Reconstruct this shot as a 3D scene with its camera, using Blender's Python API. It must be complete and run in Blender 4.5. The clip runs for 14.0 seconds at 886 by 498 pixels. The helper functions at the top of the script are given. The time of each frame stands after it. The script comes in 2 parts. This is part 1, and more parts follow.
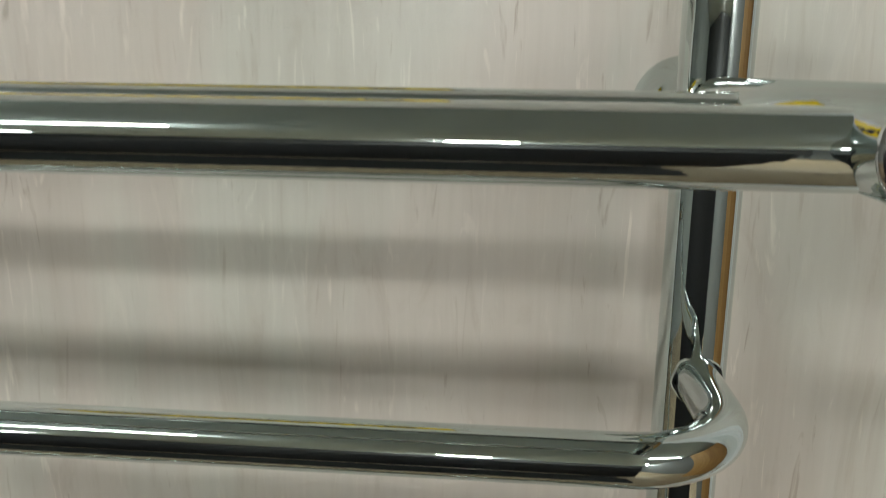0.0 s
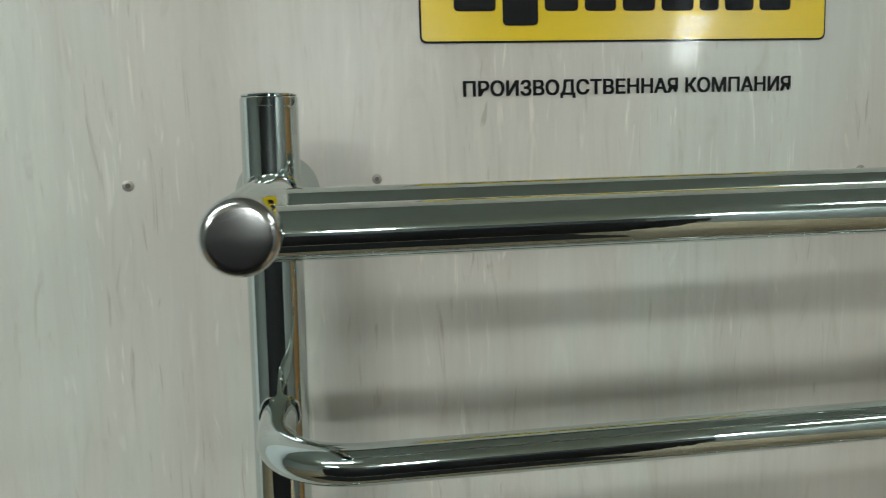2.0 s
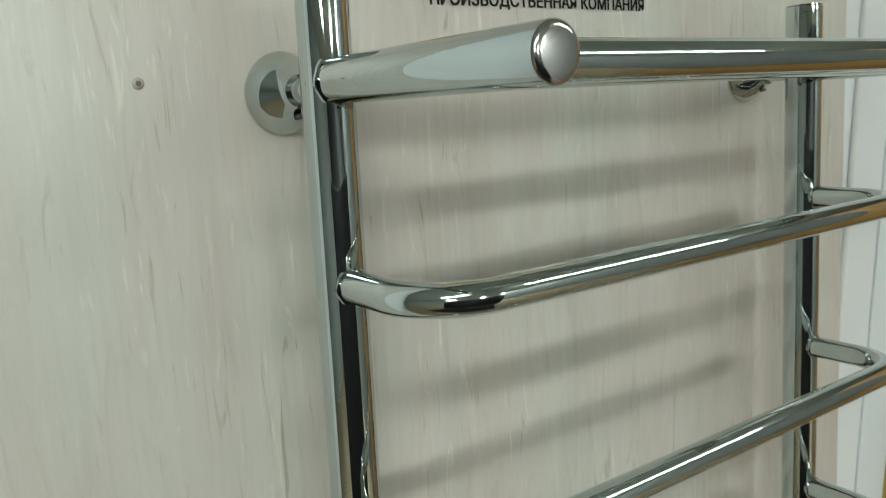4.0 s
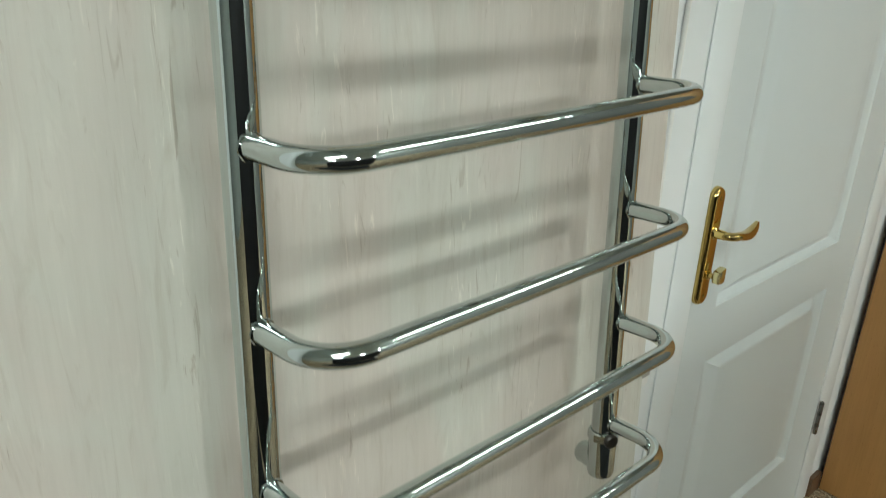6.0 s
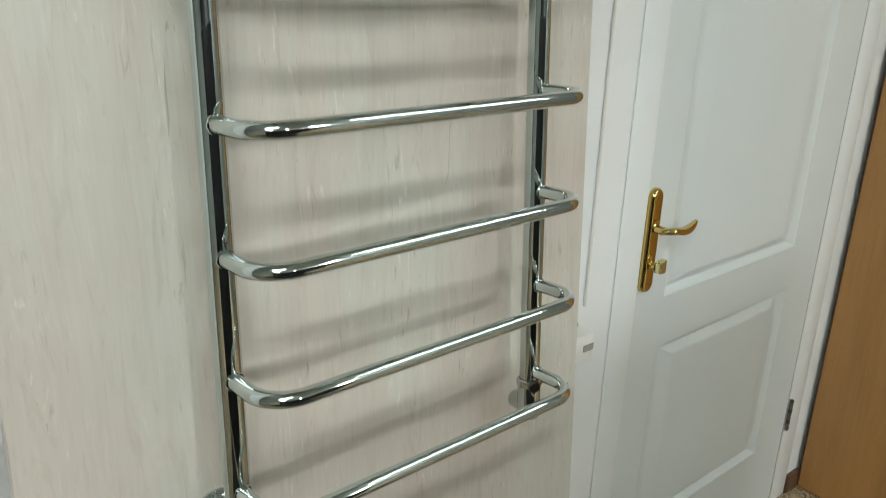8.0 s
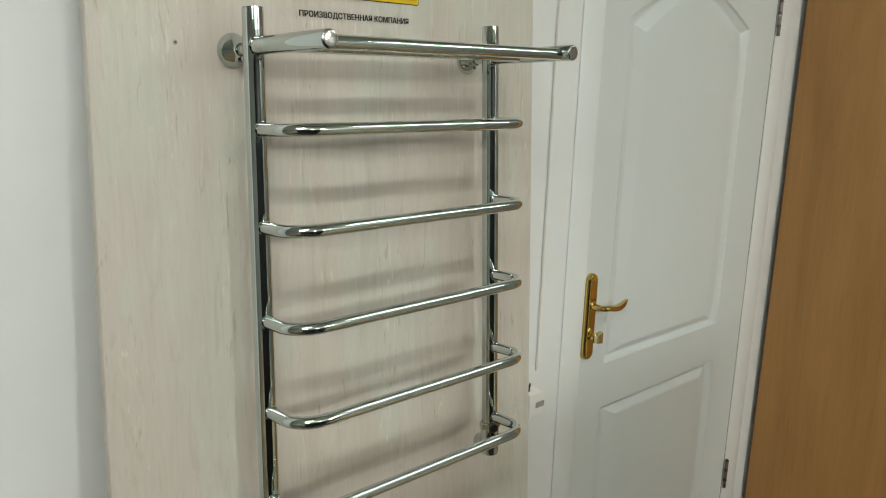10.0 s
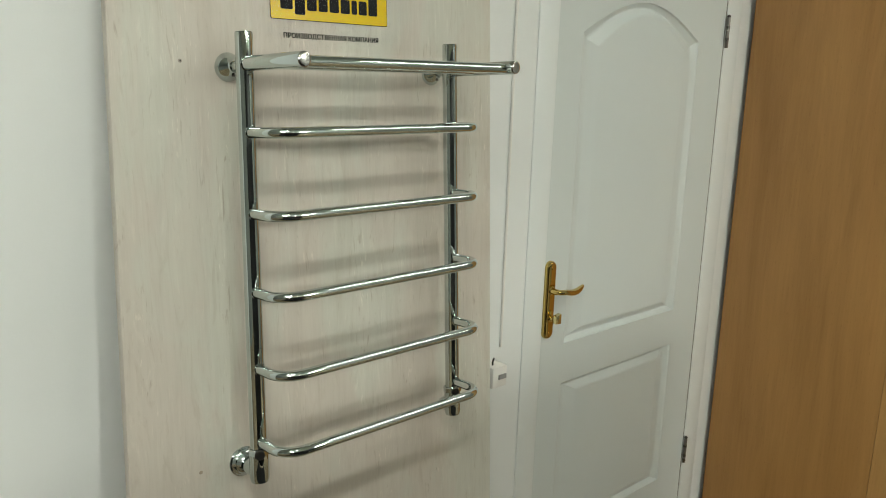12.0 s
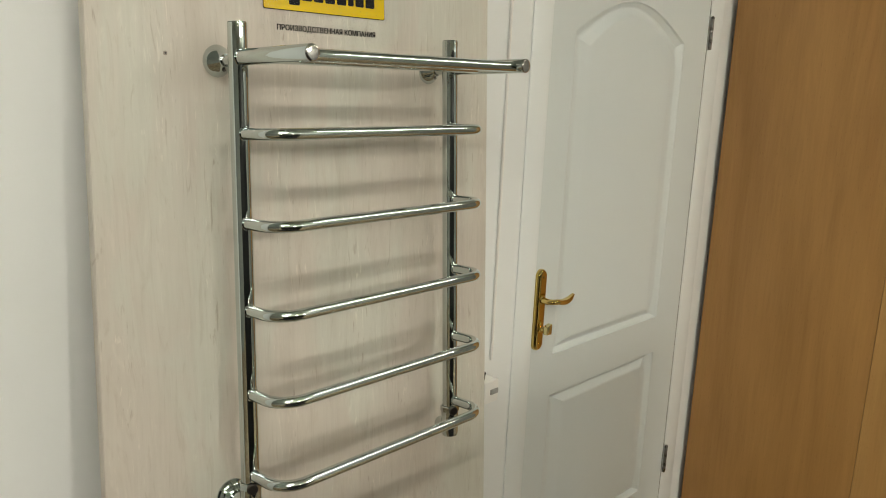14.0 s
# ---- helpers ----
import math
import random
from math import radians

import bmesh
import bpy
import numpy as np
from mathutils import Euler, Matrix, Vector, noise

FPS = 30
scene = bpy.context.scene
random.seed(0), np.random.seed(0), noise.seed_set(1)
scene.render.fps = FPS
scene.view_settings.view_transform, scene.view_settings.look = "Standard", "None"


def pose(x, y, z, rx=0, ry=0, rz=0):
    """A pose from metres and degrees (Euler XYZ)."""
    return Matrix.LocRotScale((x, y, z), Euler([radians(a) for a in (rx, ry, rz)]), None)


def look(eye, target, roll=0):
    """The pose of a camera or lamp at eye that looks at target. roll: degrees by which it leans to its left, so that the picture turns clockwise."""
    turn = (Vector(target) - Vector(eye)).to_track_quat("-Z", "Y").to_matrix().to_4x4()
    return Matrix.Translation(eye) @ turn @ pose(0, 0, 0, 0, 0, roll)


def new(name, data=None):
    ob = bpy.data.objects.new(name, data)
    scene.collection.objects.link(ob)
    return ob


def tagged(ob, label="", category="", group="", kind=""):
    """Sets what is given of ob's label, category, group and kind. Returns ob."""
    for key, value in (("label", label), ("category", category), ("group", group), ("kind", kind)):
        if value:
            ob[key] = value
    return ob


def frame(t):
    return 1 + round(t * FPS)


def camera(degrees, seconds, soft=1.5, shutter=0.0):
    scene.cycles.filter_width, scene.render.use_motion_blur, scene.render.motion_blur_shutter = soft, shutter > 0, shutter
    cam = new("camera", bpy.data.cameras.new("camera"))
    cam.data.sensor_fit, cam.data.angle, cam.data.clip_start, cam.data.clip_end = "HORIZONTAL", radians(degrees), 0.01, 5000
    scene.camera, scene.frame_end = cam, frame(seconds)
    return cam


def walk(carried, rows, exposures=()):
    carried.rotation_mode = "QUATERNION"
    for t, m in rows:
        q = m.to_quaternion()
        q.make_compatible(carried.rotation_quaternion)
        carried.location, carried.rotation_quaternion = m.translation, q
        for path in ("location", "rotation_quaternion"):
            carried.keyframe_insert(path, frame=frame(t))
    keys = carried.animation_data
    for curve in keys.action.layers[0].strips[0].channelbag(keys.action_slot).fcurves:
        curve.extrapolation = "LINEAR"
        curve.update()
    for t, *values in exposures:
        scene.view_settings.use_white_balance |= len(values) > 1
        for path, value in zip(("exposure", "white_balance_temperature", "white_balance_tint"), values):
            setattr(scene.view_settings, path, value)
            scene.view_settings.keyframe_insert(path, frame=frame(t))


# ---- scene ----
cam = camera(57.6, 14.0, soft=1.0, shutter=0.25)
PATH = [
    (0, (0.4131, -0.4301, 1.7366), (0.2510, 1.4873, 1.1960), 0.54),
    (0.1, (0.4067, -0.4403, 1.7413), (0.2550, 1.4892, 1.2480), 0.54),
    (0.2, (0.3958, -0.4437, 1.7454), (0.2746, 1.4993, 1.2830), 0.59),
    (0.5, (0.3471, -0.4637, 1.7514), (0.3355, 1.4956, 1.3504), 0.85),
    (1, (0.2543, -0.4920, 1.7643), (0.2706, 1.4654, 1.3538), 0.02),
    (1.5, (0.1106, -0.5062, 1.7584), (0.3385, 1.4440, 1.3777), -0.51),
    (2, (0.0291, -0.5219, 1.7560), (0.3244, 1.4200, 1.3794), -1.10),
    (4.5, (-0.266, -0.497, 1.677), (1.02, 0.957, 1.198), -0.9),
    (5, (-0.291, -0.51, 1.645), (1.067, 0.849, 1.09), 0.4),
    (5.5, (-0.294, -0.535, 1.62), (1.061, 0.786, 0.974), 1.9),
    (6, (-0.295, -0.601, 1.591), (1.001, 0.728, 0.846), 2.9),
    (6.5, (-0.305, -0.689, 1.558), (0.927, 0.634, 0.704), 2.7),
    (7, (-0.319, -0.768, 1.548), (0.877, 0.567, 0.661), 2.3),
    (7.5, (-0.336, -0.818, 1.564), (0.875, 0.54, 0.735), 2.4),
    (8, (-0.365, -0.881, 1.602), (0.871, 0.542, 0.934), 2.1),
    (8.5, (-0.409, -0.938, 1.656), (0.859, 0.512, 1.12), 2.4),
    (9, (-0.486, -0.998, 1.668), (0.837, 0.429, 1.206), 2.2),
    (11.5, (-0.708, -1.363, 1.7), (0.613, 0.076, 1.268), 1.8),
    (12, (-0.723, -1.395, 1.698), (0.597, 0.045, 1.27), 1.8),
    (12.5, (-0.729, -1.419, 1.694), (0.59, 0.024, 1.272), 1.7),
    (13, (-0.739, -1.38, 1.692), (0.611, 0.033, 1.267), 2.0),
    (13.5, (-0.733, -1.31, 1.688), (0.649, 0.073, 1.265), 2.1),
    (14, (-0.728, -1.224, 1.688), (0.695, 0.117, 1.267), 2.5),
]
EXPOSURES = [
    (0.0, 0.12, 6600, 13),
    (0.5, -0.10, 6350, 11),
    (1.0, -0.22, 6260, 11),
    (1.5, -0.23, 6130, 9),
    (2.0, -0.05, 6180, 5.5),
    (5.0, 0.13, 6340, 4.5),
    (7.0, 0.31, 6400, 7),
    (8.0, 0.30, 6450, 9.5),
    (9.0, 0.18, 6650, 11.5),
    (11.5, 0.09, 6980, 7),
    (12.5, 0.08, 7100, 6.5),
    (14.0, 0.12, 7550, 12.5),
]
walk(cam, [(t, look(eye, target, roll)) for t, eye, target, roll in PATH], EXPOSURES)

# ---- world and lamps ----
world = bpy.data.worlds.new("world")
scene.world = world
world.use_nodes = True
world.node_tree.nodes["Background"].inputs[0].default_value = (0.8, 0.85, 0.9, 1)
world.node_tree.nodes["Background"].inputs[1].default_value = 0.05


# ---- materials ----
def material(name, color=(0.8, 0.8, 0.8), rough=0.5, metal=0.0):
    m = bpy.data.materials.new(name)
    m.use_nodes = True
    b = m.node_tree.nodes["Principled BSDF"]
    b.inputs["Base Color"].default_value = (*color, 1)
    b.inputs["Roughness"].default_value = rough
    b.inputs["Metallic"].default_value = metal
    return m, m.node_tree.nodes, m.node_tree.links, b


def coords(n, l, scale=(1, 1, 1), kind="Object"):
    t = n.new("ShaderNodeTexCoord")
    mp = n.new("ShaderNodeMapping")
    mp.inputs["Scale"].default_value = scale
    l.new(t.outputs[kind], mp.inputs["Vector"])
    return mp.outputs["Vector"]


def noise_tex(n, l, vec, scale, detail=4, rough=0.55, distortion=0.0):
    t = n.new("ShaderNodeTexNoise")
    t.inputs["Scale"].default_value = scale
    t.inputs["Detail"].default_value = detail
    t.inputs["Roughness"].default_value = rough
    t.inputs["Distortion"].default_value = distortion
    l.new(vec, t.inputs["Vector"])
    return t.outputs["Fac"]


def ramp(n, l, fac, stops):
    r = n.new("ShaderNodeValToRGB")
    e = r.color_ramp.elements
    while len(e) < len(stops):
        e.new(0.5)
    for s, (p, c) in zip(e, stops):
        s.position = p
        s.color = (*c, 1)
    l.new(fac, r.inputs["Fac"])
    return r.outputs["Color"]


def mix(n, l, fac, a, b, mode="MIX"):
    m = n.new("ShaderNodeMix")
    m.data_type = "RGBA"
    m.blend_type = mode
    if isinstance(fac, float):
        m.inputs["Factor"].default_value = fac
    else:
        l.new(fac, m.inputs["Factor"])
    for sock, v in ((m.inputs[6], a), (m.inputs[7], b)):
        if isinstance(v, tuple):
            sock.default_value = (*v, 1)
        else:
            l.new(v, sock)
    return m.outputs[2]


def bump(n, l, b, height, strength, distance=0.001):
    k = n.new("ShaderNodeBump")
    k.inputs["Strength"].default_value = strength
    k.inputs["Distance"].default_value = distance
    l.new(height, k.inputs["Height"])
    l.new(k.outputs["Normal"], b.inputs["Normal"])


def limed_pine():
    """Whitewashed pine laminate: rosy and grey-green drifts, wavy upright grain, clusters of short flakes."""
    m, n, l, b = material("limed_pine_laminate", rough=0.33)
    drift = noise_tex(n, l, coords(n, l, (1.0, 1.0, 0.34)), 5.5, 4, 0.55, 0.8)
    broad = noise_tex(n, l, coords(n, l, (1.0, 1.0, 0.12)), 8, 4, 0.6, 1.4)
    fine = noise_tex(n, l, coords(n, l, (1.0, 1.0, 0.045)), 170, 5, 0.6, 0.4)
    mid = noise_tex(n, l, coords(n, l, (1.0, 1.0, 0.16)), 34, 6, 0.62, 2.6)
    flake = noise_tex(n, l, coords(n, l, (1.0, 0.3, 0.11)), 82, 3, 0.55, 2.4)
    where = noise_tex(n, l, coords(n, l, (1.0, 1.0, 0.30)), 11, 3, 0.6, 1.0)
    tone = ramp(n, l, drift, [(0.36, (0.572, 0.523, 0.472)), (0.50, (0.585, 0.545, 0.494)), (0.62, (0.585, 0.580, 0.525))])
    bands = ramp(n, l, broad, [(0.28, (0.90, 0.885, 0.87)), (0.50, (1, 1, 1)), (0.72, (1.05, 1.05, 1.05))])
    grain = ramp(n, l, fine, [(0.30, (0.96, 0.956, 0.95)), (0.52, (1, 1, 1)), (0.75, (1.03, 1.03, 1.03))])
    streak = ramp(n, l, mid, [(0.30, (0.90, 0.88, 0.86)), (0.44, (1, 1, 1)), (0.58, (1, 1, 1)), (0.72, (1.09, 1.09, 1.085))])
    flakes = ramp(n, l, flake, [(0.29, (0.74, 0.70, 0.66)), (0.38, (1, 1, 1)), (0.62, (1, 1, 1)), (0.70, (1.22, 1.22, 1.21))])
    mask = ramp(n, l, where, [(0.46, (0.05, 0.05, 0.05)), (0.60, (1, 1, 1))])
    c = mix(n, l, 1.0, tone, bands, "MULTIPLY")
    c = mix(n, l, 1.0, c, grain, "MULTIPLY")
    c = mix(n, l, 0.9, c, streak, "MULTIPLY")
    c = mix(n, l, mask, c, mix(n, l, 1.0, c, flakes, "MULTIPLY"))
    l.new(c, b.inputs["Base Color"])
    bump(n, l, b, fine, 0.14, 0.0006)
    return m


def paint(name, color, rough=0.5, wear=0.05, relief=0.05, scale=220):
    m, n, l, b = material(name, color, rough)
    v = coords(n, l)
    big = noise_tex(n, l, v, 2.2, 4)
    lo = tuple(c * (1 - wear) for c in color)
    hi = tuple(min(1, c * (1 + wear)) for c in color)
    l.new(ramp(n, l, big, [(0.3, lo), (0.7, hi)]), b.inputs["Base Color"])
    fine = noise_tex(n, l, v, scale, 3)
    bump(n, l, b, fine, relief, 0.0006)
    return m


def chrome():
    """Mirror-bright chrome with the faint waviness of drawn tube."""
    m, n, l, b = material("polished_chrome", (0.575, 0.635, 0.625), 0.03, 1.0)
    f = noise_tex(n, l, coords(n, l), 30, 4)
    r = n.new("ShaderNodeMapRange")
    r.inputs["To Min"].default_value = 0.012
    r.inputs["To Max"].default_value = 0.05
    l.new(f, r.inputs["Value"])
    l.new(r.outputs["Result"], b.inputs["Roughness"])
    bump(n, l, b, noise_tex(n, l, coords(n, l, (1, 1, 0.25)), 34, 3), 0.06, 0.004)
    return m


def metal(name, color, rough):
    m, n, l, b = material(name, color, rough, 1.0)
    v = coords(n, l)
    f = noise_tex(n, l, v, 60, 4)
    r = n.new("ShaderNodeMapRange")
    r.inputs["To Min"].default_value = rough * 0.7
    r.inputs["To Max"].default_value = rough * 1.4
    l.new(f, r.inputs["Value"])
    l.new(r.outputs["Result"], b.inputs["Roughness"])
    return m


def beech(name, dark, light):
    """Foil-wrapped beech board with faint upright grain."""
    m, n, l, b = material(name, light, 0.38)
    broad = noise_tex(n, l, coords(n, l, (1, 1, 0.12)), 7, 4, 0.6, 0.4)
    fine = noise_tex(n, l, coords(n, l, (1, 1, 0.05)), 120, 5, 0.6)
    fleck = noise_tex(n, l, coords(n, l, (1, 1, 0.22)), 260, 2, 0.5)
    c = ramp(n, l, broad, [(0.3, dark), (0.7, light)])
    c = mix(n, l, 0.5, c, ramp(n, l, fine, [(0.3, (0.82, 0.8, 0.78)), (0.65, (1, 1, 1))]), "MULTIPLY")
    c = mix(n, l, 0.35, c, ramp(n, l, fleck, [(0.28, (0.6, 0.55, 0.5)), (0.36, (1, 1, 1))]), "MULTIPLY")
    l.new(c, b.inputs["Base Color"])
    bump(n, l, b, fine, 0.08, 0.0005)
    return m


def speckled_floor():
    """Vinyl flooring printed with brown, tan and cream chips."""
    m, n, l, b = material("speckled_vinyl", (0.25, 0.2, 0.14), 0.45)
    v = coords(n, l)
    w = n.new("ShaderNodeTexNoise")
    w.inputs["Scale"].default_value = 40
    l.new(v, w.inputs["Vector"])
    warp = mix(n, l, 0.035, v, w.outputs["Color"], "LINEAR_LIGHT")
    vo = n.new("ShaderNodeTexVoronoi")
    vo.inputs["Scale"].default_value = 105
    l.new(warp, vo.inputs["Vector"])
    sep = n.new("ShaderNodeSeparateColor")
    l.new(vo.outputs["Color"], sep.inputs[0])
    c = ramp(n, l, sep.outputs[0], [(0.0, (0.07, 0.045, 0.028)), (0.18, (0.16, 0.108, 0.066)), (0.42, (0.32, 0.235, 0.135)),
                                    (0.62, (0.46, 0.36, 0.23)), (0.82, (0.58, 0.50, 0.35)), (1.0, (0.20, 0.15, 0.10))])
    vo2 = n.new("ShaderNodeTexVoronoi")
    vo2.inputs["Scale"].default_value = 170
    l.new(warp, vo2.inputs["Vector"])
    sep2 = n.new("ShaderNodeSeparateColor")
    l.new(vo2.outputs["Color"], sep2.inputs[0])
    c2 = ramp(n, l, sep2.outputs[1], [(0.0, (0.35, 0.32, 0.3)), (0.25, (0.8, 0.78, 0.75)), (0.6, (1, 1, 1)), (1.0, (1.25, 1.22, 1.15))])
    c = mix(n, l, 0.8, c, c2, "MULTIPLY")
    l.new(c, b.inputs["Base Color"])
    bump(n, l, b, sep.outputs[0], 0.15, 0.0005)
    return m


PINE = limed_pine()
CHROME = chrome()
BRASS = metal("polished_brass", (0.66, 0.49, 0.17), 0.11)
PALE_BRASS = metal("pale_brass", (0.74, 0.66, 0.36), 0.2)
STEEL = metal("hinge_steel", (0.22, 0.21, 0.20), 0.28)
SCREW = metal("dull_screw", (0.40, 0.36, 0.32), 0.5)
FILLER = paint("beige_filler", (0.36, 0.30, 0.24), 0.6, 0.05, 0.1, 300)
BRUSHED = metal("satin_end_cap", (0.56, 0.55, 0.54), 0.14)
DARK_STEEL = metal("dark_steel", (0.10, 0.095, 0.09), 0.4)
WALL = paint("white_wall_paint", (0.78, 0.81, 0.82), 0.6, 0.02, 0.25, 160)
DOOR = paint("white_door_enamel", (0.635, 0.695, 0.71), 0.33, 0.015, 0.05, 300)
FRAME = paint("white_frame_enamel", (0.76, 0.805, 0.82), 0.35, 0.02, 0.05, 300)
# the unlit ceiling's dimness is put into this colour, for darker chrome tops
CEIL = paint("ceiling_dimmed_grey", (0.44, 0.50, 0.48), 0.8, 0.03, 0.3, 120)
# unseen south wall: near-black put in so the chrome mirrors darkness
BACK = paint("wall_darkened_for_chrome", (0.03, 0.032, 0.032), 0.6, 0.05, 0.2, 120)
# unseen side walls, greyed to give the chrome darker stripes in its reflections
EAST = paint("east_wall_toned_for_chrome", (0.15, 0.16, 0.158), 0.6, 0.05, 0.2, 120)
SIDE = paint("west_wall_toned_for_chrome", (0.26, 0.29, 0.28), 0.6, 0.05, 0.2, 120)
PLASTIC = paint("white_plastic", (0.80, 0.80, 0.78), 0.3, 0.01, 0.02, 300)
GREY_PLASTIC = paint("grey_plastic", (0.30, 0.30, 0.30), 0.35, 0.02, 0.02, 300)
BLACK = paint("black_rubber", (0.02, 0.02, 0.02), 0.5, 0.05, 0.05, 300)
INK = paint("black_print", (0.006, 0.006, 0.007), 0.4, 0.02, 0.0, 300)
INK.node_tree.nodes["Principled BSDF"].inputs["Specular IOR Level"].default_value = 0.12
YELLOW = paint("yellow_sign_vinyl", (0.80, 0.56, 0.012), 0.22, 0.02, 0.0, 300)
BEECH = beech("beech_foil", (0.35, 0.176, 0.056), (0.50, 0.268, 0.094))
BEECH_PALE = beech("beech_foil_pale", (0.47, 0.255, 0.088), (0.58, 0.335, 0.125))
BROWN = beech("brown_baseboard", (0.10, 0.055, 0.03), (0.15, 0.085, 0.045))
FLOOR = speckled_floor()
DARK_CARD = paint("dark_reflection_card", (0.018, 0.018, 0.019), 0.85, 0.1, 0.4, 700)
# cabinet edge strip colour, also the shade painted into the door gap
GAP = paint("dark_gap_shade_and_edge", (0.05, 0.035, 0.03), 0.5, 0.05, 0.05, 300)


def film_material():
    m = bpy.data.materials.new("clear_film")
    m.use_nodes = True
    n, l = m.node_tree.nodes, m.node_tree.links
    n.remove(n["Principled BSDF"])
    tr = n.new("ShaderNodeBsdfTransparent")
    tr.inputs[0].default_value = (1, 1, 1, 1)
    gl = n.new("ShaderNodeBsdfGlossy")
    gl.inputs["Roughness"].default_value = 0.05
    mx = n.new("ShaderNodeMixShader")
    mx.inputs[0].default_value = 0.0055
    l.new(tr.outputs[0], mx.inputs[1])
    l.new(gl.outputs[0], mx.inputs[2])
    l.new(mx.outputs[0], n["Material Output"].inputs[0])
    return m


FILM = film_material()


# ---- mesh helpers ----
def part(name, bm, mat, parent=None, label="", smooth=True, angle=35):
    """Links a bmesh as one mesh object under a thing or a part."""
    bmesh.ops.recalc_face_normals(bm, faces=bm.faces)
    me = bpy.data.meshes.new(name)
    bm.to_mesh(me)
    bm.free()
    if smooth:
        me.shade_smooth()
        me.set_sharp_from_angle(angle=radians(angle))
    me.materials.append(mat)
    ob = new(name, me)
    if parent is not None:
        ob.parent = parent
    if label:
        tagged(ob, label)
    return ob


def box(x0, x1, y0, y1, z0, z1, bevel=0.0, segments=2):
    bm = bmesh.new()
    bmesh.ops.create_cube(bm, size=1)
    bmesh.ops.scale(bm, vec=(x1 - x0, y1 - y0, z1 - z0), verts=bm.verts)
    bmesh.ops.translate(bm, vec=((x0 + x1) / 2, (y0 + y1) / 2, (z0 + z1) / 2), verts=bm.verts)
    if bevel:
        bmesh.ops.bevel(bm, geom=bm.edges[:], offset=bevel, segments=segments, affect="EDGES", profile=0.5)
    return bm


def sweep(points, radii, sides=32, flat=1.0):
    """A round bar along points; radii one or one each; ends closed."""
    pts = [Vector(p) for p in points]
    if not isinstance(radii, (list, tuple)):
        radii = [radii] * len(pts)
    bm = bmesh.new()
    rings = []
    side = None
    for i, p in enumerate(pts):
        a = pts[max(i - 1, 0)]
        b = pts[min(i + 1, len(pts) - 1)]
        d = (b - a).normalized()
        if side is None:
            ref = Vector((0, 0, 1)) if abs(d.z) < 0.9 else Vector((1, 0, 0))
            side = d.cross(ref).normalized()
        side = (side - d * side.dot(d)).normalized()
        up = side.cross(d)
        rings.append([bm.verts.new(p + radii[i] * (math.cos(t) * side + flat * math.sin(t) * up)) for t in
                      (2 * math.pi * k / sides for k in range(sides))])
    for r, s in zip(rings, rings[1:]):
        for k in range(sides):
            bm.faces.new((r[k], r[(k + 1) % sides], s[(k + 1) % sides], s[k]))
    bm.faces.new(rings[0][::-1])
    bm.faces.new(rings[-1])
    return bm


def lathe(profile, axis, origin, sides=40):
    """A turned piece: profile of (along, radius) about an axis through origin."""
    o, a = Vector(origin), Vector(axis).normalized()
    return sweep([o + a * h for h, _ in profile], [max(r, 0.0004) for _, r in profile], sides)


def arc(center, u, v, r, a0, a1, n=10):
    c, u, v = Vector(center), Vector(u), Vector(v)
    return [c + r * (math.cos(t) * u + math.sin(t) * v) for t in (a0 + (a1 - a0) * k / n for k in range(n + 1))]


def weld_ring(center, axis, r, tube=0.0012):
    """A thin weld bead."""
    c, a = Vector(center), Vector(axis).normalized()
    u = a.orthogonal().normalized()
    v = a.cross(u)
    bm = bmesh.new()
    rings = []
    for k in range(28):
        t = 2 * math.pi * k / 28
        d = math.cos(t) * u + math.sin(t) * v
        wob = r + 0.0004 * math.sin(7 * t)
        rings.append([bm.verts.new(c + d * (wob + tube * math.cos(s)) + a * tube * math.sin(s)) for s in
                      (2 * math.pi * j / 6 for j in range(6))])
    for i in range(28):
        p, q = rings[i], rings[(i + 1) % 28]
        for j in range(6):
            bm.faces.new((p[j], q[j], q[(j + 1) % 6], p[(j + 1) % 6]))
    return bm


def thing(name, label, category, m=None, kind="", group=""):
    e = new(name)
    e.empty_display_size = 0.05
    if m is not None:
        e.matrix_world = m
    return tagged(e, label, category, group, kind)


def structure(name, bm, mat, label, category, smooth=False):
    ob = part(name, bm, mat, None, "", smooth)
    return tagged(ob, label, category, "", "structure")


# ---- the room ----
XL, XR, YB, YW, ZC = -4.6, 2.64, -6.2, 0.067, 2.56
DX0, DX1, DTOP = 1.0105, 1.871, 2.05
structure("floor", box(XL - 0.1, XR + 0.1, YB - 0.1, YW + 0.3, -0.1, 0), FLOOR, "brown speckled vinyl floor", "floor")
structure("ceiling", box(XL - 0.1, XR + 0.1, YB - 0.1, YW + 0.3, ZC, ZC + 0.1), CEIL, "unseen plain ceiling, its dimness painted in as grey-green", "ceiling")
wall = thing("wall_north", "white painted wall with a door opening", "wall", kind="structure")
part("wall_section", box(XL, DX0 - 0.02, YW, YW + 0.2, 0, ZC), WALL, wall, smooth=False)
part("wall_section", box(DX1 + 0.02, XR, YW, YW + 0.2, 0, ZC), WALL, wall, smooth=False)
part("wall_section", box(DX0 - 0.02, DX1 + 0.02, YW, YW + 0.2, DTOP + 0.02, ZC), WALL, wall, smooth=False)
structure("wall_west", box(XL - 0.1, XL, YB, YW, 0, ZC), SIDE, "unseen closing wall, greyed for the chrome to mirror", "wall")
structure("wall_east", box(XR, XR + 0.1, YB, YW, 0, ZC), EAST, "unseen closing wall, dark grey for contrast in the chrome", "wall")
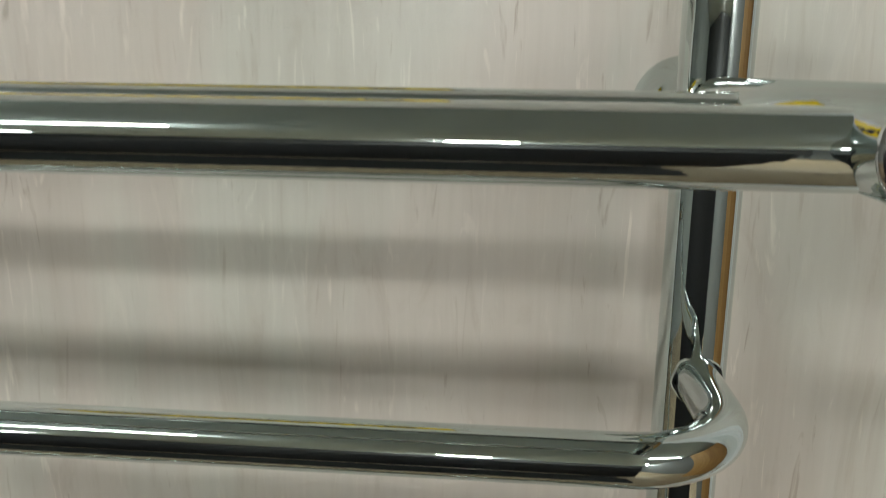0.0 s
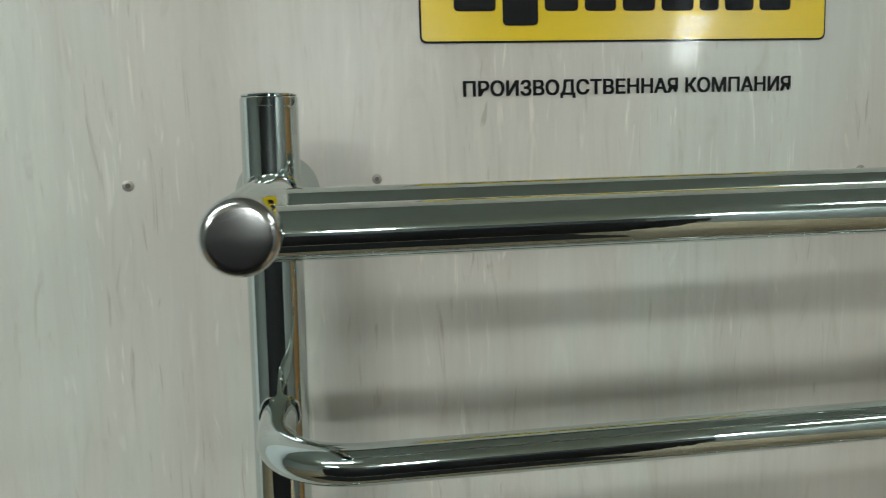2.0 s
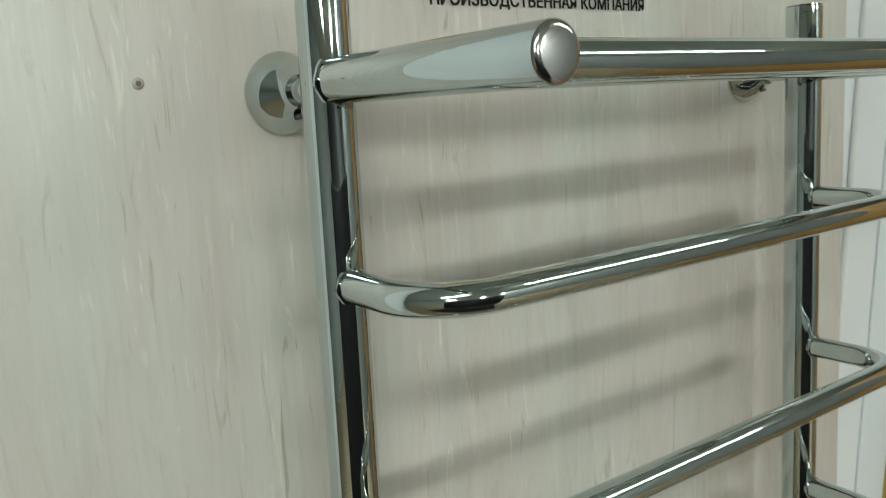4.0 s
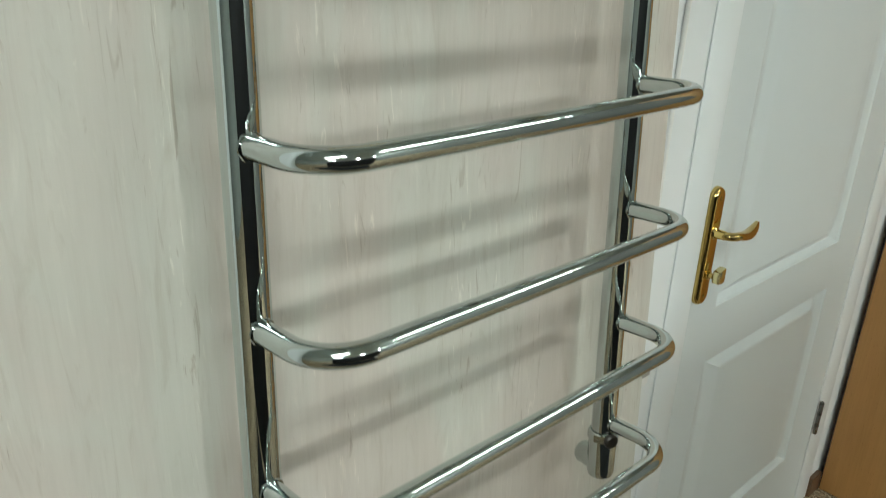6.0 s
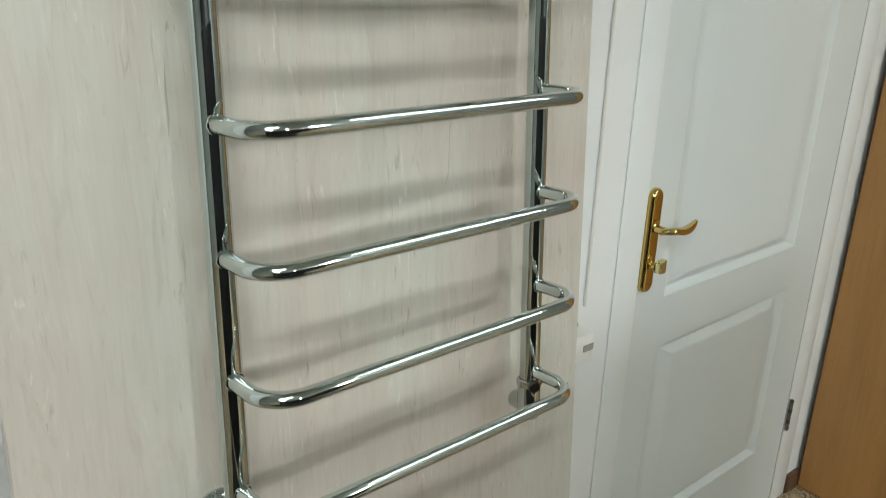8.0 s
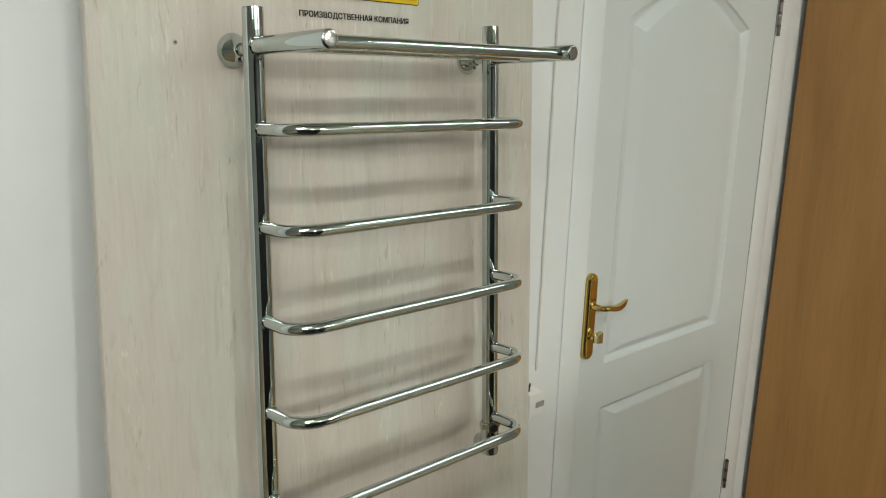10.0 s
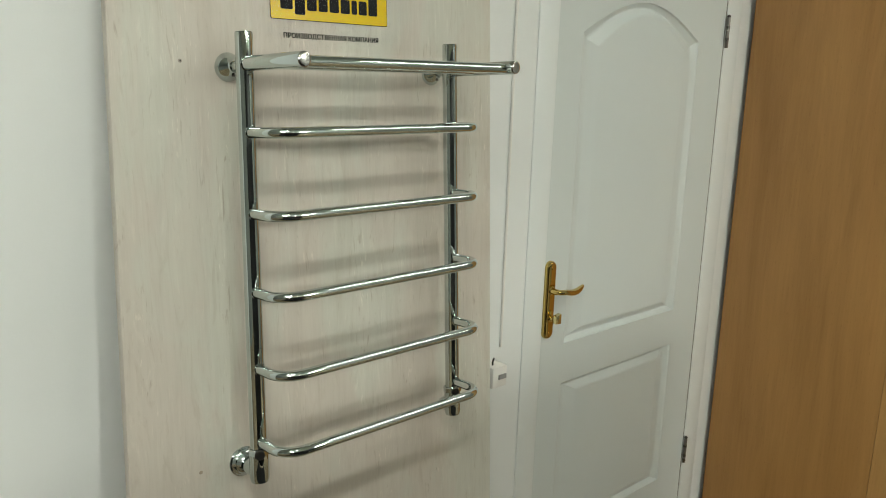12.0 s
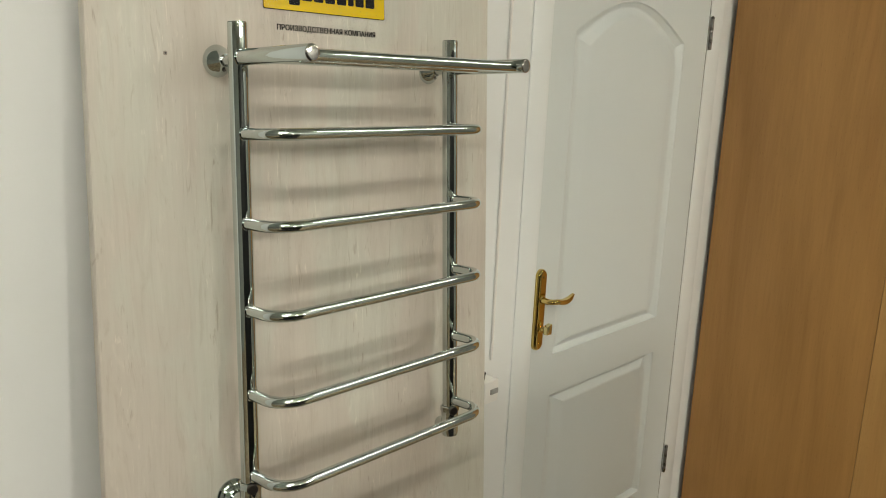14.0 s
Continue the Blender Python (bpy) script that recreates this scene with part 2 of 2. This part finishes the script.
structure("wall_south", box(XL, XR, YB - 0.1, YB, 0, ZC), BACK, "unseen closing wall, darkened for the chrome to mirror", "wall")
structure("baseboard", box(DX1 + 0.104, 2.043, YW - 0.016, YW, 0, 0.065, 0.003), BROWN, "short dark brown wooden baseboard", "baseboard")

# door frame
frame_ob = thing("door_frame", "white enamelled flat door frame", "door frame", kind="structure")
casing = box(DX0 - 0.078, DX0 - 0.0018, YW - 0.009, YW, 0, DTOP + 0.003, 0.003)
for v in casing.verts:
    if v.co.y < YW - 0.003 and v.co.x < DX0 - 0.04:
        v.co.y += 0.005
part("jamb", casing, FRAME, frame_ob)
part("jamb", box(DX1 + 0.007, DX1 + 0.100, YW - 0.007, YW, 0, DTOP + 0.003, 0.003), FRAME, frame_ob)
part("head", box(DX0 - 0.078, DX1 + 0.100, YW - 0.007, YW, DTOP + 0.005, DTOP + 0.08, 0.003), FRAME, frame_ob)
part("stop", box(DX0 - 0.02, DX0 + 0.012, YW + 0.045, YW + 0.19, 0, DTOP + 0.02), FRAME, frame_ob)
part("stop", box(DX1 - 0.012, DX1 + 0.02, YW + 0.045, YW + 0.19, 0, DTOP + 0.02), FRAME, frame_ob)
part("stop", box(DX0 + 0.012, DX1 - 0.012, YW + 0.045, YW + 0.19, DTOP - 0.01, DTOP + 0.02), FRAME, frame_ob)


# ---- the lamps ----
def diffuser_glow(watts):
    m, n, l, b = material("lit_diffuser", (0.8, 0.8, 0.8), 0.4)
    b.inputs["Emission Color"].default_value = (0.97, 1.0, 0.95, 1)
    b.inputs["Emission Strength"].default_value = watts
    return m


def unseen_lamp(x, y, length, width, glow, turn=0.0):
    """A surface lamp: a flat white tray and a shallow bowed diffuser that also shines sideways."""
    lamp = thing("unseen_lamp", "unseen white linear ceiling lamp with a lit bowed diffuser", "ceiling lamp", pose(x, y, ZC, 0, 0, turn), group="ceiling lamps")
    part("housing", box(-length / 2 - 0.01, length / 2 + 0.01, -width / 2 - 0.008, width / 2 + 0.008, -0.02, 0, 0.004), PLASTIC, lamp)
    bm = bmesh.new()
    rows = []
    for k in range(13):
        a = math.pi * k / 12
        rows.append([bm.verts.new((sx * length / 2, -width / 2 * math.cos(a), -0.0205 - 0.055 * math.sin(a))) for sx in (-1, 1)])
    for p, q in zip(rows, rows[1:]):
        bm.faces.new((p[0], p[1], q[1], q[0]))
    bm.faces.new([r[0] for r in rows])
    bm.faces.new([r[1] for r in rows[::-1]])
    bm.faces.new((rows[0][0], rows[-1][0], rows[-1][1], rows[0][1]))
    part("diffuser", bm, diffuser_glow(glow), lamp, "glowing white diffuser")
    return lamp


# the third and fifth lamps are added fill, standing in for a handheld flash
for lx, ly, size, wide, glow, turn in ((-0.78, -1.324, 1.0, 0.09, 46, 0), (1.65, -1.33, 1.0, 0.09, 25, 0), (-2.1, -3.2, 1.2, 0.30, 36, 90),
                                       (2.25, -4.1, 1.5, 0.16, 50, -67), (0.25, -4.6, 0.70, 0.40, 138, 90)):
    unseen_lamp(lx, ly, size, wide, glow, turn)


# ---- the door ----
def panel_outline(x0, x1, z0, z1, inset, rise=0.0, n=14):
    """Corners of one moulding line as (x, z, share of the full depth); the stile runs are shallow."""
    a, b, c, d = x0 + 2.0 * inset, x1 - 2.0 * inset, z0 + inset, z1 - inset
    lo, hi = c + 0.07, d - 0.07
    pts = [(a, c, 1), (b, c, 1), (b, lo, 0.4), (b, hi, 0.4), (b, d, 1)]
    if rise:
        pts += [(b + (a - b) * k / n, d + rise * math.sin(math.pi * k / n), 1) for k in range(1, n)]
    return pts + [(a, d, 1), (a, hi, 0.4), (a, lo, 0.4)]


def panel_door():
    door = thing("door_1", "closed white moulded two-panel door with brass handle", "door", pose(0, YW - 0.006, 0), kind="structure")
    bm = bmesh.new()
    w0, w1, z0, z1 = DX0, DX1, 0.006, DTOP
    outer = [bm.verts.new((x, 0, z)) for x, z in ((w0, z0), (w1, z0), (w1, z1), (w0, z1))]
    edges = [bm.edges.new((outer[i], outer[(i + 1) % 4])) for i in range(4)]
    for x0, x1, a, b, rise in ((1.113, 1.716, 0.260, 0.784, 0), (1.117, 1.716, 0.911, 1.82, 0.10)):
        loops = []
        for inset, y in ((0, 0), (0.0025, 0.006), (0.013, 0.016), (0.017, 0.016), (0.036, 0.0016), (0.041, 0)):
            loops.append([bm.verts.new((x, y * k, z)) for x, z, k in panel_outline(x0, x1, a, b, inset, rise)])
        n = len(loops[0])
        edges += [bm.edges.new((loops[0][i], loops[0][(i + 1) % n])) for i in range(n)]
        for p, q in zip(loops, loops[1:]):
            for i in range(n):
                bm.faces.new((p[i], p[(i + 1) % n], q[(i + 1) % n], q[i]))
        bm.faces.new(loops[-1])
    bmesh.ops.triangle_fill(bm, edges=edges, use_beauty=True, normal=(0, -1, 0))
    back = [bm.verts.new((v.co.x, 0.04, v.co.z)) for v in outer]
    for i in range(4):
        bm.faces.new((outer[i], outer[(i + 1) % 4], back[(i + 1) % 4], back[i]))
    bm.faces.new(back)
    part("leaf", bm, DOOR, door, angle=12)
    # handle set
    hx = 1.030
    handle = part("handle_plate", rounded_plate(hx, 0.02, 0.945, 1.179, 0.014), BRASS, door, "polished brass backplate")
    for z in (1.158, 0.965):
        part("screw", lathe([(0, 0.0045), (0.0012, 0.0045), (0.0018, 0.003)], (0, -1, 0), (hx, -0.0135, z), 14), BRASS, handle)
    part("spindle_collar", lathe([(0, 0.0125), (0.006, 0.0125), (0.009, 0.0095), (0.026, 0.0085)], (0, -1, 0), (hx, -0.008, 1.092), 24), BRASS, handle)
    pts, rad = [], []
    for k in range(19):
        t = k / 18
        if t < 0.22:
            s = t / 0.22 * math.pi / 2
            pts.append((hx + 0.02 - 0.02 * math.cos(s), -0.03 - 0.02 * math.sin(s), 1.092))
            rad.append(0.0095)
        else:
            s = (t - 0.22) / 0.78
            pts.append((hx + 0.02 + 0.092 * s, -0.05 + 0.012 * s * s, 1.092 - 0.007 * math.sin(math.pi * s) + 0.004 * s ** 2.5))
            rad.append(0.0095 + 0.0022 * math.sin(math.pi * s) - 0.005 * s ** 4)
    part("lever", sweep(pts, rad, 20, 0.8), BRASS, handle, "curved brass lever")
    part("turn_base", lathe([(0, 0.010), (0.008, 0.010), (0.010, 0.006), (0.016, 0.005)], (0, -1, 0), (hx + 0.002, -0.008, 1.008), 20), BRASS, handle)
    turn_bm = box(hx - 0.003, hx + 0.021, -0.040, -0.024, 0.996, 1.021, 0.0035)
    for v in turn_bm.verts:
        v.co.z += (v.co.x - hx) * 0.25 * (1 if v.co.z > 1.008 else -0.3)
    part("thumb_turn", turn_bm, PALE_BRASS, handle, "pale brass thumb turn")
    for z in (0.330, 1.858):
        hinge = part("hinge", lathe([(-0.05, 0.0045), (-0.048, 0.0058), (0.048, 0.0058), (0.05, 0.0045)], (0, 0, 1), (DX1 + 0.0035, -0.010, z), 16), STEEL, door, "steel barrel hinge")
        for dz in (-0.020, 0.018):
            part("knuckle_gap", lathe([(-0.004, 0.0063), (0.004, 0.0063)], (0, 0, 1), (DX1 + 0.0035, -0.010, z + dz), 16), DARK_STEEL, hinge)
        part("pin_cap", lathe([(0, 0.006), (0.004, 0.0065), (0.008, 0.003)], (0, 0, 1), (DX1 + 0.0035, -0.010, z + 0.05), 12), DARK_STEEL, hinge)
    # dark strip filling the hinge-side gap, its colour stands for the shade there
    part("gap_shade", box(DX1 + 0.0004, DX1 + 0.0066, 0.002, 0.03, 0.006, DTOP), GAP, door, "dark strip painted as the shade in the door gap", smooth=False)
    return door


def rounded_plate(cx, half, z0, z1, thick):
    """An upright plate with round ends and an eased rim."""
    bm = bmesh.new()
    loops = []
    for inset, y in ((0, 0), (0, -thick * 0.5), (0.003, -thick * 0.85), (0.0065, -thick * 0.97), (0.009, -thick)):
        r = half - inset
        pts = [(cx + r * math.cos(a), z1 - half + r * math.sin(a)) for a in (math.pi * k / 12 for k in range(13))]
        pts += [(cx - r * math.cos(a), z0 + half - r * math.sin(a)) for a in (math.pi * k / 12 for k in range(13))]
        loops.append([bm.verts.new((x, y, z)) for x, z in pts])
    n = len(loops[0])
    for p, q in zip(loops, loops[1:]):
        for i in range(n):
            bm.faces.new((p[i], p[(i + 1) % n], q[(i + 1) % n], q[i]))
    bm.faces.new(loops[-1])
    bm.faces.new(loops[0][::-1])
    return bm


panel_door()

# ---- the leaning display board ----
LEAN = Matrix.Translation((0, 0, 1.70)) @ Matrix.Rotation(-0.060, 4, "X")
PX0, PX1 = -0.214, 0.692
slab = box(PX0, PX1, 0, 0.018, -1.702, 0.80, 0.0015, 1)
for v in slab.verts:
    if v.co.x < 0:
        v.co.x += 0.028 * v.co.z
board = part("display_board", slab, PINE, None, smooth=False)
board.matrix_world = LEAN
tagged(board, "tall whitewashed pine laminate board leaning on the wall", "display board")


# ---- the towel rail (in the board's frame) ----
PIPE, D_UP, D_BAR, R_UP, R_RUNG, R_ARM = 0.5, 0.0645, 0.162, 0.016, 0.010, 0.0133
D_CAP, D_ROD, D_ROD2 = 0.261, 0.238, 0.142
RUNGS = [-0.1230 - 0.1468 * i for i in range(5)]
Z_ARM, Z_TOP, Z_BOT = -0.002, 0.053, -0.745
rail = thing("towel_rail", "polished chrome ladder towel rail with top shelf", "towel rail", LEAN.copy())


def rung_path(z):
    r = 0.044
    a = [(0, -D_UP, z), (0, -D_BAR + r, z)]
    a += arc((r, -D_BAR + r, z), (-1, 0, 0), (0, -1, 0), r, 0, math.pi / 2, 12)[1:]
    b = [(PIPE - x, y, zz) for x, y, zz in a]
    mid = [(r + (PIPE - 2 * r) * k / 6, -D_BAR, z) for k in range(1, 6)]
    return a + mid + b[::-1]


for x in (0, PIPE):
    up = part("upright", lathe([(0, R_UP - 0.0015), (0.0012, R_UP), (Z_TOP - Z_BOT - 0.0012, R_UP), (Z_TOP - Z_BOT, R_UP - 0.0012)], (0, 0, 1), (x, -D_UP, Z_BOT), 48), CHROME, rail)
    part("top_cap", lathe([(0, R_UP - 0.0006), (0.0008, R_UP - 0.0006), (0.0016, R_UP - 0.004)], (0, 0, 1), (x, -D_UP, Z_TOP), 40), CHROME, up, angle=12)
    part("cap_seam", weld_ring((x, -D_UP, Z_TOP - 0.006), (0, 0, 1), R_UP - 0.0006, 0.0008), CHROME, up)
    for z in RUNGS:
        part("weld", weld_ring((x, -D_UP - 0.0148, z), (0, 1, 0), R_RUNG + 0.0006), CHROME, up)
    # shelf arm
    arm = part("shelf_arm", lathe([(0, R_ARM), (D_CAP - D_UP - 0.0015, R_ARM), (D_CAP - D_UP, R_ARM - 0.001)], (0, -1, 0), (x, -D_UP, Z_ARM), 40), CHROME, rail)
    part("weld", weld_ring((x, -D_UP - 0.0125, Z_ARM), (0, 1, 0), R_ARM + 0.0008, 0.0014), CHROME, arm)
    part("end_cap", lathe([(0, R_ARM), (0.0010, R_ARM - 0.0003), (0.0020, R_ARM - 0.0011), (0.0026, R_ARM - 0.0024), (0.0028, R_ARM - 0.004), (0.0030, 0.002)], (0, -1, 0), (x, -D_CAP + 0.0018, Z_ARM), 40), BRUSHED, arm, "polished domed end cap", angle=60)
    # upper wall fixing
    flange = part("wall_flange", lathe([(0, 0.0262), (0.0025, 0.0268), (0.005, 0.0258), (0.010, 0.0235), (0.017, 0.018), (0.024, 0.0125), (0.028, 0.0105)], (0, -1, 0), (x, 0, Z_ARM - 0.003), 40), CHROME, rail)
    part("stalk", lathe([(0, 0.0085), (0.05, 0.0085)], (0, -1, 0), (x, -0.02, Z_ARM - 0.003), 24), CHROME, flange)
    part("grub_screw", lathe([(0, 0.003), (0.002, 0.003)], (0.0, -0.3, -1), (x, -0.022, Z_ARM - 0.018), 12), DARK_STEEL, flange)
    # lower valve elbow
    zv = Z_BOT - 0.027
    valve = part("valve_elbow", lathe([(0, 0.013), (0.002, 0.0165), (0.010, 0.0185), (0.055, 0.0188), (0.066, 0.0188), (0.070, 0.0175)], (0, 0, 1), (x, -D_UP, Z_BOT - 0.048), 40), CHROME, rail)
    part("collar", lathe([(0, 0.0185), (0.002, 0.0205), (0.012, 0.0205), (0.014, 0.0185)], (0, 0, 1), (x, -D_UP, Z_BOT + 0.008), 8), CHROME, valve)
    if x == 0:
        part("branch", lathe([(0, 0.0135), (0.016, 0.0135), (0.018, 0.016), (0.05, 0.0165)], (0, -1, 0), (x, -0.012, zv), 32), CHROME, valve)
        part("valve_flange", lathe([(0, 0.030), (0.003, 0.030), (0.005, 0.027), (0.007, 0.0275), (0.010, 0.025), (0.012, 0.022), (0.014, 0.0225), (0.018, 0.0195), (0.021, 0.016)], (0, -1, 0), (x, 0, zv), 40), CHROME, valve)
    else:
        part("branch", lathe([(0, 0.004), (0.001, 0.009), (0.004, 0.013), (0.009, 0.0155), (0.018, 0.0155), (0.020, 0.0165), (0.042, 0.0165)], (0, -1, 0), (x, -0.026, zv), 32), CHROME, valve)
    part("plug", lathe([(0, 0.0095), (0.0045, 0.0095), (0.006, 0.008)], (-0.45, -1, 0), (x - 0.0075, -D_UP - 0.0165, Z_BOT + 0.014), 24), DARK_STEEL, valve, "dark round plug")

for z in RUNGS:
    part("rung", sweep(rung_path(z), R_RUNG, 32), CHROME, rail)
for d in (D_ROD, D_ROD2):
    part("shelf_rod", sweep([(R_ARM * 0.6 + (PIPE - R_ARM * 1.2) * k / 6, -d, Z_ARM - 0.002) for k in range(7)], R_RUNG, 32), CHROME, rail)


# the ladder is a little out of square on its first side
for ob in rail.children_recursive:
    for v in ob.data.vertices:
        v.co.x += 0.015 * (v.co.z + 0.2) * (1 - v.co.x / PIPE)
        if ob.name.startswith(("shelf", "end_cap")):
            v.co.z -= 0.012 * max(0.0, -v.co.y - D_ROD2)


# ---- sign, print and screws on the board ----
def on_board(x, y, z):
    return LEAN @ pose(x, y, z)


def rounded_sheet(x0, x1, z0, z1, r, thick):
    bm = bmesh.new()
    pts = []
    for cx, cz, a0 in ((x1 - r, z1 - r, 0), (x0 + r, z1 - r, 90), (x0 + r, z0 + r, 180), (x1 - r, z0 + r, 270)):
        pts += [(cx + r * math.cos(radians(a0 + 15 * k)), cz + r * math.sin(radians(a0 + 15 * k))) for k in range(7)]
    f = [bm.verts.new((x, -thick, z)) for x, z in pts]
    b = [bm.verts.new((x, 0, z)) for x, z in pts]
    n = len(f)
    for i in range(n):
        bm.faces.new((f[i], f[(i + 1) % n], b[(i + 1) % n], b[i]))
    bm.faces.new(f)
    bm.faces.new(b[::-1])
    return bm


SX0, SX1, SZ0, SZ1 = 0.098, 0.377, 0.0895, 0.174
sheet = part("film_sheet", rounded_sheet(0.089, 0.391, 0.032, 0.20, 0.001, 0.0003), FILM, None, smooth=False)
sheet.matrix_world = on_board(0, -0.0026, 0)
tagged(sheet, "clear glossy printed film stuck on the pine board", "film")
sign = thing("sign", "yellow company sign with black border on the board", "sign", on_board(0, -0.0010, 0))
part("border", rounded_sheet(SX0 - 0.0012, SX1 + 0.0012, SZ0 - 0.0012, SZ1 + 0.0012, 0.0042, 0.0004), INK, sign, "thin black border", smooth=False)
part("panel", rounded_sheet(SX0, SX1, SZ0, SZ1, 0.0035, 0.0008), YELLOW, sign, smooth=False)
bx = 0.119
for k, (wd, drop) in enumerate(((0.032, 0), (0.028, 0.009), (0.027, 0), (0.026, 0), (0.027, 0), (0.027, 0), (0.018, 0), (0.025, 0), (0.027, 0))):
    part("dark_bar", rounded_sheet(bx, bx + wd - 0.0045, SZ0 + 0.0185 - drop, SZ0 + (0.058 if wd == 0.032 or k == 8 else 0.046), 0.003, 0.0012), INK, sign, smooth=False)
    bx += wd

cu = bpy.data.curves.new("print", "FONT")
cu.body = "ПРОИЗВОДСТВЕННАЯ КОМПАНИЯ"
cu.size, cu.resolution_u = 1.0, 4
tmp = new("print_source", cu)
bpy.context.view_layer.update()
me = bpy.data.meshes.new_from_object(tmp.evaluated_get(bpy.context.evaluated_depsgraph_get()))
bpy.data.objects.remove(tmp)
bpy.data.curves.remove(cu)
xs, ys = [v.co.x for v in me.vertices], [v.co.y for v in me.vertices]
cap = 0.72
TX0, TX1, TZ0, TZ1 = 0.1245, 0.3535, 0.0545, 0.0640
kx = (TX1 - TX0) / (max(xs) - min(xs))
kz = (TZ1 - TZ0) / cap
for v in me.vertices:
    v.co = (TX0 + (v.co.x - min(xs)) * kx, 0, TZ0 + v.co.y * kz)
whole = bmesh.new()
whole.from_mesh(me)
bpy.data.meshes.remove(me)
words = thing("lettering", "black capital lettering printed on the clear film", "lettering", on_board(0, -0.0009, 0))
left = set(whole.faces)
glyphs = []
while left:
    stack, glyph = [left.pop()], []
    while stack:
        f = stack.pop()
        glyph.append(f)
        for v in f.verts:
            for g in v.link_faces:
                if g in left:
                    left.remove(g)
                    stack.append(g)
    glyphs.append(glyph)
glyphs.sort(key=lambda fs: min(v.co.x for f in fs for v in f.verts))
for glyph in glyphs:
    bm = bmesh.new()
    for k, (dx, dz) in enumerate(((-0.00045, 0.00025), (-0.00045, -0.00025), (0.00045, 0.00025), (0.00045, -0.00025), (0, 0))):
        seen = {}
        for f in glyph:
            for v in f.verts:
                if v not in seen:
                    seen[v] = bm.verts.new((v.co.x + dx, -0.00003 * k, v.co.z + dz))
            bm.faces.new([seen[v] for v in f.verts])
    part("letter", bm, INK, words, smooth=False)
whole.free()


def board_screw(x, z, r):
    s = thing("screw", "small grey screw head sunk in the board", "screw", on_board(x, 0, z), group="board screws")
    part("head", lathe([(0, r), (0.0006, r), (0.0011, r * 0.7)], (0, -1, 0), (0, 0, 0), 16), SCREW, s)
    part("recess", lathe([(0, r * 0.5), (0.0004, r * 0.5)], (0, -1, 0), (0, -0.001, 0), 6), DARK_STEEL, s)


for x, z, r in ((-0.088, 0.004, 0.0036), (0.066, 0.003, 0.0032), (0.410, -0.002, 0.0032)):
    board_screw(x, z, r)
hole = part("filled_hole", lathe([(0, 0.0038), (0.0003, 0.0036), (0.0005, 0.002)], (0, -1, 0), (0, 0, 0), 16), FILLER)
hole.matrix_world = on_board(-0.098, 0, -0.768)
tagged(hole, "small beige filled screw hole in the board", "filled hole")


# ---- call box and cable ----
bell = thing("wall_box", "white plastic wall switch box with grey button", "switch box", pose(0.801, YW, 0.892))
part("housing", box(-0.030, 0.027, -0.048, 0, -0.031, 0.031, 0.007), PLASTIC, bell)
part("button", box(-0.009, 0.020, -0.0515, -0.048, -0.006, 0.008, 0.0012), GREY_PLASTIC, bell, "grey rocker button")
cable = part("cable", sweep([(0.842, YW - 0.0042, 0.958 + (ZC - 0.96) * k / 12) for k in range(13)], 0.0042, 12), PLASTIC)
tagged(cable, "white cable running up the wall to the ceiling", "cable")
wire = part("wire_end", sweep([(0.786, YW - 0.03, 0.924), (0.786, YW - 0.03, 0.934), (0.791, YW - 0.028, 0.939), (0.800, YW - 0.02, 0.937)], 0.0025, 10), BLACK)
tagged(wire, "short black wire above the switch box", "wire")


# ---- the cabinets ----
def cabinet(y0, y1, x, mat, label):
    c = thing("cabinet", label, "cabinet", pose(x, 0, 0), group="beech cabinets")
    part("body", box(0.020, 0.56, y0, y1, 0, 2.3, 0.001, 1), BEECH, c, smooth=False)
    part("door", box(0, 0.018, y0 + 0.0002, y1 - 0.0002, 0.004, 2.3, 0.0006, 1), mat, c, smooth=False)
    if mat == BEECH:
        part("edge_band", box(0.001, 0.0185, y1 - 0.0013, y1 + 0.002, 0.004, 2.3), GAP, c, "dark edge strip", smooth=False)
    return c


cabinet(-0.5395, 0.048, 2.041, BEECH, "tall beech-foil cabinet standing beside the door")
cabinet(-0.98, -0.5405, 2.040, BEECH_PALE, "tall paler beech-foil cabinet beside the first")


# ---- unseen dark panel and floor sheet, added as darkness for the chrome to mirror ----
screen = thing("dark_reflection_panel", "unseen dark panel added to darken the chrome's reflections", "partition screen", pose(-0.35, -2.05, 0))
part("panel", box(-1.45, 1.45, -0.02, 0.02, 0.03, 1.62, 0.008), DARK_CARD, screen)
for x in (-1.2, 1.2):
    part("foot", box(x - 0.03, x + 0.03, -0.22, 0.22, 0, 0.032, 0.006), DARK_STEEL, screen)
mat_ob = part("dark_reflection_sheet", box(-1.5, 0.85, -1.98, -0.72, 0, 0.008, 0.003), DARK_CARD)
tagged(mat_ob, "unseen dark floor sheet added to darken the chrome's reflections", "floor mat")
